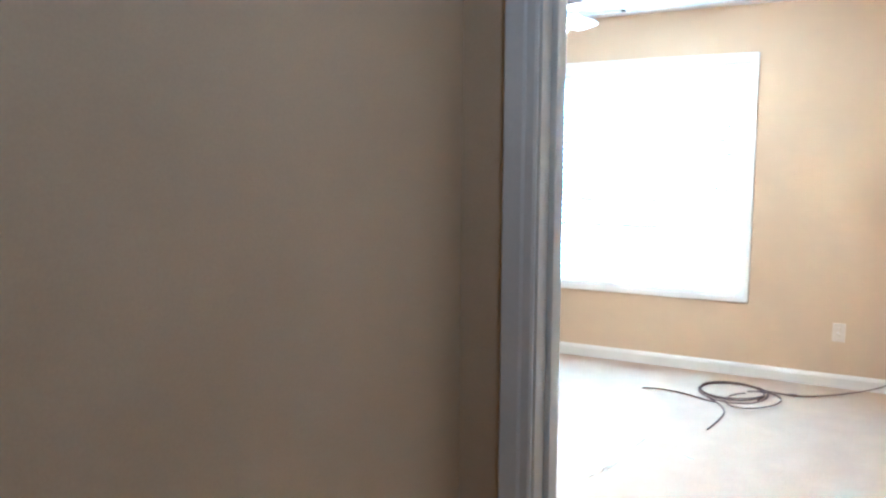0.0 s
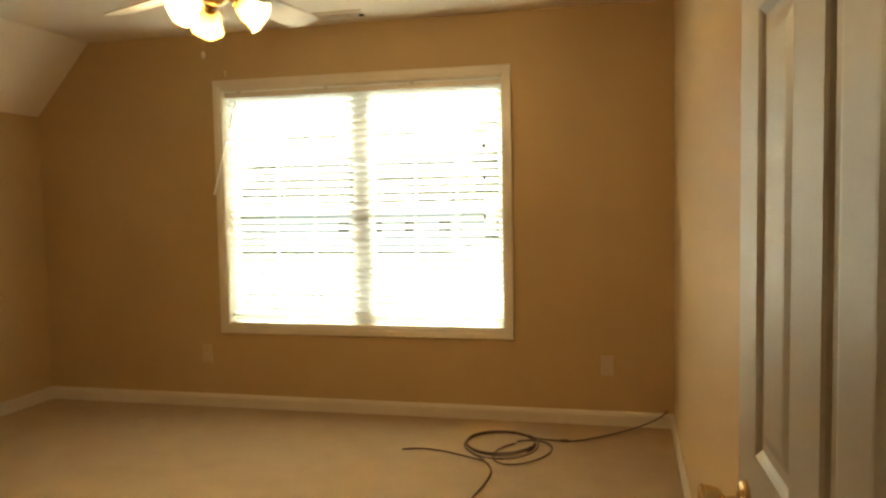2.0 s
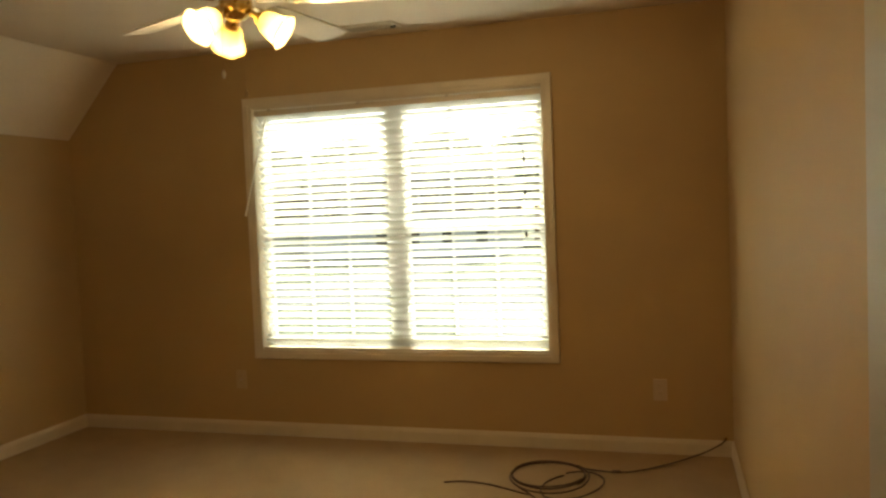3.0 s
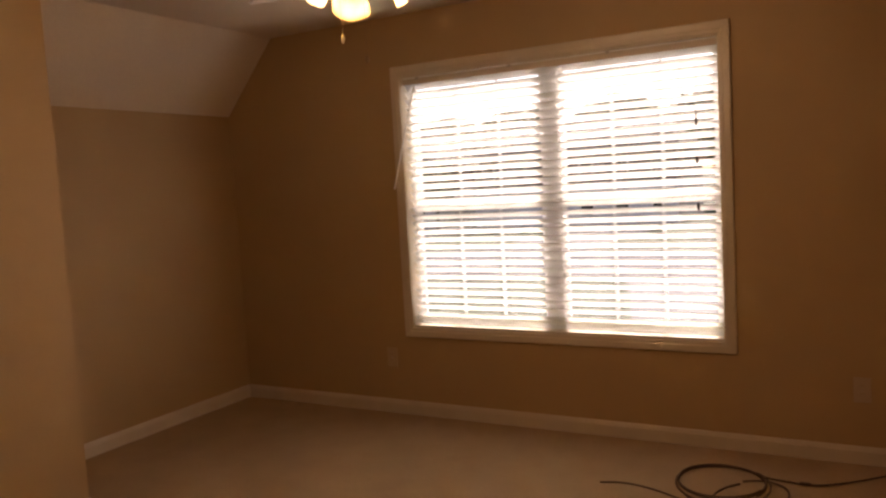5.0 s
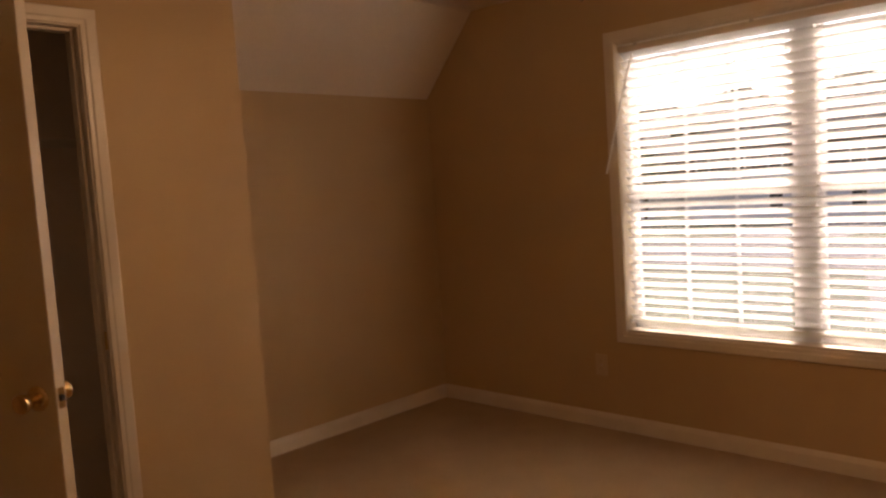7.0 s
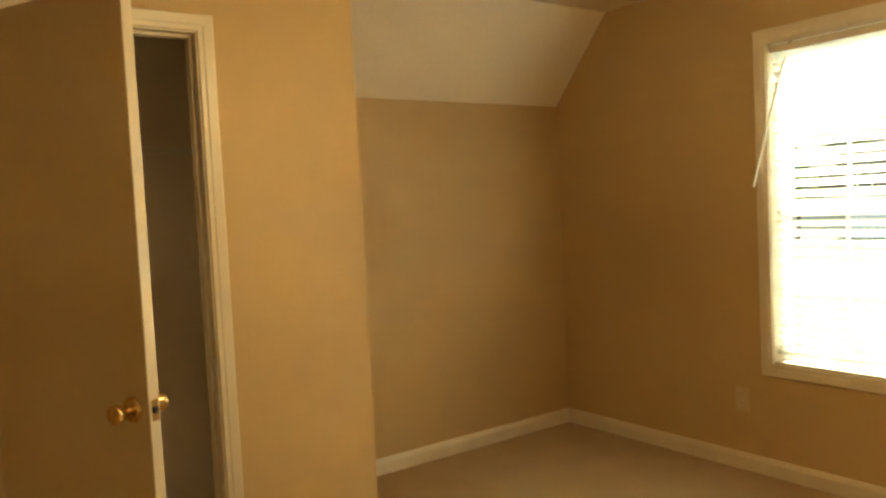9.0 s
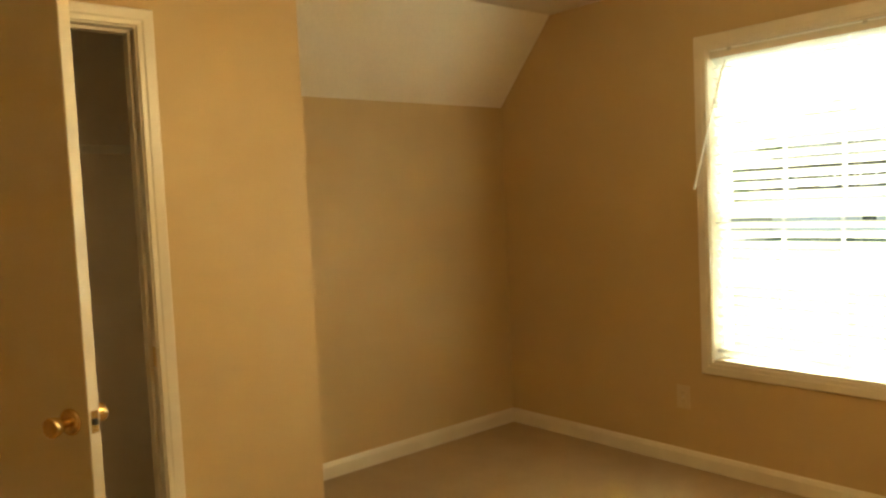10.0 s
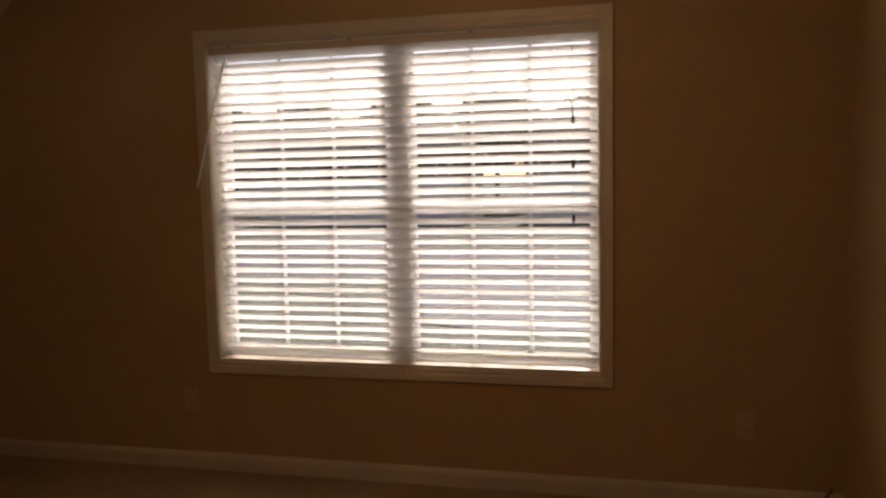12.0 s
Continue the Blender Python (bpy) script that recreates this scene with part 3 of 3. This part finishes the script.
cable_part("coil", loop(0.955, -0.47, 0.185, 0.20, 0, -30, 700, 40, 0.006, 0.022))
cable_part("coil", loop(0.965, -0.505, 0.20, 0.235, 10, 60, 400, 22, 0.012, 0.020))
cable_part("coil", loop(1.095, -0.605, 0.132, 0.205, -24, 150, 505, 22, 0.010, 0.016))
cable_part("tail", [(0.447, -0.653, 0.006), (0.55, -0.625, 0.007), (0.68, -0.645, 0.006), (0.80, -0.70, 0.006), (0.90, -0.76, 0.010)])
cable_part("tail", [(0.84, -0.68, 0.014), (0.93, -0.78, 0.008), (0.975, -0.90, 0.006), (0.975, -1.05, 0.006), (0.947, -1.27, 0.006)])
run = cable_part("run", [(1.10, -0.36, 0.018), (1.20, -0.36, 0.008), (1.343, -0.357, 0.007), (1.49, -0.262, 0.010), (1.63, -0.165, 0.024), (1.74, -0.09, 0.045), (1.82, -0.035, 0.074), (1.851, -0.008, 0.096)])
cable_part("connector", [(1.27, -0.362, 0.008), (1.29, -0.362, 0.008), (1.315, -0.36, 0.008)], 0.0085, "dark crimped cable connector")
cable_part("wall_grommet", [(1.848, -0.012, 0.096), (1.851, -0.006, 0.096), (1.852, 0.0, 0.096)], 0.010, "brass-coloured wall bushing", BRASS)

# ---- lint on the carpet ----
lint_rng = random.Random(9)
for x0, y0, x1, y1 in ((0.70, -1.55, 0.665, -1.80), (0.655, -1.92, 0.63, -2.10), (0.60, -2.16, 0.585, -2.22), (0.93, -1.72, 0.97, -1.75)):
    n = 6
    fluff = thing("lint_thread", "pale lint threads strewn along the carpet", "lint", (x0, y0, 0.0), "lint threads on the carpet")
    for strand in range(5):
        off = lint_rng.uniform(-0.010, 0.010)
        u0 = lint_rng.uniform(0.0, 0.45)
        pts = []
        for k in range(n + 1):
            u = u0 + 0.55 * k / n
            pts.append(((x1 - x0) * u + off + lint_rng.uniform(-0.006, 0.006), (y1 - y0) * u + lint_rng.uniform(-0.004, 0.004), 0.0022 + 0.001 * strand))
        part("strand", tube(pts, 0.0018, 5), LINT, fluff, "", True)

# ---- added hall fill light, out of view ----
# no known fitting here: a glowing bowl added to brighten the hall walls
hall = thing("hall_fill_light", "added fill light out of view, shaped as a flush glass ceiling light", "ceiling light", (1.72, -4.95, ZC))
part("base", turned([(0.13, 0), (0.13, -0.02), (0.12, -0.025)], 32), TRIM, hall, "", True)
part("bowl", turned([(0.12, -0.025), (0.115, -0.05), (0.09, -0.08), (0.05, -0.095), (0.001, -0.10)], 32), glow_material("fill_glow", (1.0, 0.84, 0.66), HALL_FILL), hall, "glowing bowl of the added fill light", True)

# ---- outdoors ----
GZ = -2.95
GRASS = material("lawn_grass", (0.050, 0.066, 0.024), 0.9, grain=0.3, grain_size=30, blotch=0.3, blotch_size=0.15, bump=0.5)
ASPHALT = material("asphalt", (0.082, 0.082, 0.084), 0.9, grain=0.2, grain_size=60, blotch=0.1, blotch_size=0.4)
CONCRETE = material("concrete", (0.125, 0.124, 0.120), 0.85, grain=0.1, grain_size=40, blotch=0.1, blotch_size=0.6)
SIDING = material("pale_siding", (0.48, 0.48, 0.49), 0.6, grain=0.04, grain_size=20, blotch=0.05)
BRICKWORK = material("dark_brick", (0.055, 0.045, 0.042), 0.8, grain=0.2, grain_size=14, blotch=0.1)
GARAGE = material("garage_door_paint", (0.5, 0.5, 0.51), 0.5, grain=0.03, grain_size=8)
SHINGLE = material("tan_shingles", (0.09, 0.08, 0.068), 0.9, grain=0.3, grain_size=9, blotch=0.1)
DARKGLASS = material("dark_window", (0.03, 0.035, 0.04), 0.1)
BARK = material("bark", (0.12, 0.09, 0.065), 0.9, grain=0.3, grain_size=20)
LEAF = material("tree_leaves", (0.055, 0.085, 0.03), 0.7, grain=0.2, grain_size=3, blotch=0.3, blotch_size=0.7)

setting("ground", boxes((-600, 600, 0.6, 1200, GZ - 0.5, GZ)), GRASS, "sunlit green lawn reaching to the horizon", "lawn")
setting("road", boxes((-300, 300, 28, 39.5, GZ + 0.004, GZ + 0.03)), ASPHALT, "sun-bleached grey asphalt street across the lawn", "road")
setting("pavement", boxes((-300, 300, 13.2, 14.6, GZ + 0.004, GZ + 0.10)), CONCRETE, "pale concrete sidewalk along the street", "sidewalk")


def slab(outline, z0, z1):
    """A flat slab with the given outline."""
    bm = bmesh.new()
    low = [bm.verts.new((x, y, z0)) for x, y in outline]
    top = [bm.verts.new((x, y, z1)) for x, y in outline]
    bm.faces.new(low)
    bm.faces.new(top)
    n = len(outline)
    for i in range(n):
        bm.faces.new((low[i], low[(i + 1) % n], top[(i + 1) % n], top[i]))
    bmesh.ops.recalc_face_normals(bm, faces=bm.faces)
    return bm


near_edge = [(-4.7 + 7.2 * k / 12, 18.5 - 1.1 * math.sin(math.pi * k / 12)) for k in range(13)]
setting("driveway", slab([(-7.5, 27.99)] + near_edge + [(3.4, 27.99)], GZ + 0.004, GZ + 0.05), CONCRETE, "pale concrete driveway meeting the street", "driveway")
for n, (x0, x1) in enumerate(((-38, -31), (-20, -13), (2, 9), (24, 31))):
    setting("driveway_far_%d" % (n + 1), boxes((x0, x1, 39.51, 62, GZ + 0.004, GZ + 0.04)), CONCRETE, "pale concrete driveway in front of a house", "driveway")


def house(x, y, w, d, eave, ridge, wall_mat, label):
    h = thing("house", label, "house", (x, y, GZ), "houses across the street")
    part("wall", boxes((-w / 2, w / 2, 0, d, 0, 3.75)), wall_mat, h, "pale lower storey")
    part("upper_wall", boxes((-w / 2 - 0.04, w / 2 + 0.04, -0.04, d + 0.04, 3.75, eave)), BRICKWORK, h, "dark brick upper storey")
    part("garage_door", boxes((-w / 2 + 0.8, -w / 2 + 5.6, -0.05, 0.02, 0, 2.3)), GARAGE, h, "pale grey garage door")
    bm = bmesh.new()
    o = 0.5
    v = [bm.verts.new(p) for p in ((-w / 2 - o, -o, eave), (w / 2 + o, -o, eave), (w / 2 + o, d + o, eave), (-w / 2 - o, d + o, eave), (-w / 2 + 2.5, d / 2, ridge), (w / 2 - 2.5, d / 2, ridge), (-w / 2 - o, -o, eave + 0.2), (w / 2 + o, -o, eave + 0.2), (w / 2 + o, d + o, eave + 0.2), (-w / 2 - o, d + o, eave + 0.2))]
    for f in ((0, 3, 2, 1), (0, 1, 7, 6), (1, 2, 8, 7), (2, 3, 9, 8), (3, 0, 6, 9), (6, 7, 5, 4), (7, 8, 5), (8, 9, 4, 5), (9, 6, 4)):
        bm.faces.new([v[i] for i in f])
    bmesh.ops.recalc_face_normals(bm, faces=bm.faces)
    part("roof", bm, SHINGLE, h)
    n = max(2, int(w / 3))
    for s in range(2):
        for k in range(n):
            cx = -w / 2 + w * (k + 0.5) / n
            z0 = 0.9 + 3.35 * s
            if s == 0 and cx < -w / 2 + 6.3:
                continue
            if z0 + 1.5 > eave:
                continue
            fr = part("window", boxes((cx - 0.62, cx + 0.62, -0.06, 0.05, z0 - 0.08, z0 + 1.48)), VINYL, h)
            part("pane", boxes((cx - 0.54, cx + 0.54, -0.075, -0.062, z0, z0 + 1.4)), DARKGLASS, fr)
    return h


house(-46, 62, 20, 11, 6.0, 9.6, SIDING, "pale two-storey house with a tan shingle roof")
house(-22, 62, 19, 11, 6.1, 9.8, SIDING, "pale house with a dark brick upper storey")
house(3, 63, 20, 11, 6.2, 9.9, SIDING, "pale two-storey house with a garage")
house(28, 62, 19, 11, 6.0, 9.6, SIDING, "pale two-storey house with white-framed windows")


def tree(x, y, height, spread, seed):
    r = random.Random(seed)
    t = thing("tree", "leafy green street tree", "tree", (x, y, GZ), "trees across the street")
    limbs = bmesh.new()
    for pts, rad in [([(0, 0, 0), (0.1, 0, height * 0.3), (0, 0.1, height * 0.75)], height * 0.022)] + [([(0, 0, height * 0.35), (math.cos(a) * spread * 0.3, math.sin(a) * spread * 0.3, height * 0.5), (math.cos(a) * spread * 0.6, math.sin(a) * spread * 0.6, height * 0.72)], height * 0.01) for a in (0.3, 1.7, 3.0, 4.4, 5.5)]:
        b = tube(pts, rad, 7)
        me = bpy.data.meshes.new("limb")
        b.to_mesh(me)
        b.free()
        limbs.from_mesh(me)
        bpy.data.meshes.remove(me)
    part("trunk", limbs, BARK, t)
    verts, faces = [], []
    for _ in range(6000):
        u = r.random() ** 0.4
        a, c = r.uniform(0, 2 * math.pi), r.uniform(-1, 1)
        s = math.sqrt(1 - c * c) * (0.75 + 0.25 * math.sin(3 * a + seed))
        p = Vector((math.cos(a) * s * spread * u, math.sin(a) * s * spread * u, height * 0.66 + c * height * 0.34 * u))
        q = Euler((r.uniform(0, 6), r.uniform(0, 6), r.uniform(0, 6))).to_matrix()
        k = r.uniform(0.045, 0.085) * spread
        n = len(verts)
        verts += [tuple(p + q @ Vector(w)) for w in ((-k, 0, 0), (0, -k * 0.5, 0.04), (k, 0, 0), (0, k * 0.5, 0.04))]
        faces.append((n, n + 1, n + 2, n + 3))
    me = bpy.data.meshes.new("crown")
    me.from_pydata(verts, [], faces)
    me.materials.append(LEAF)
    crown = new("crown", me)
    crown.parent = t
    return t


for i, (x, y, h, s) in enumerate(((-50, 92, 13.4, 7.5), (-38, 90, 14.0, 7), (-26, 93, 14.4, 7.5), (-14, 91, 14.2, 7.5), (-3, 93, 13.6, 7), (8, 90, 13.8, 7), (20, 92, 13.4, 7.5), (-33.5, 58, 6.4, 2.6), (15.5, 58, 6.2, 2.6))):
    tree(x, y, h, s, i + 3)
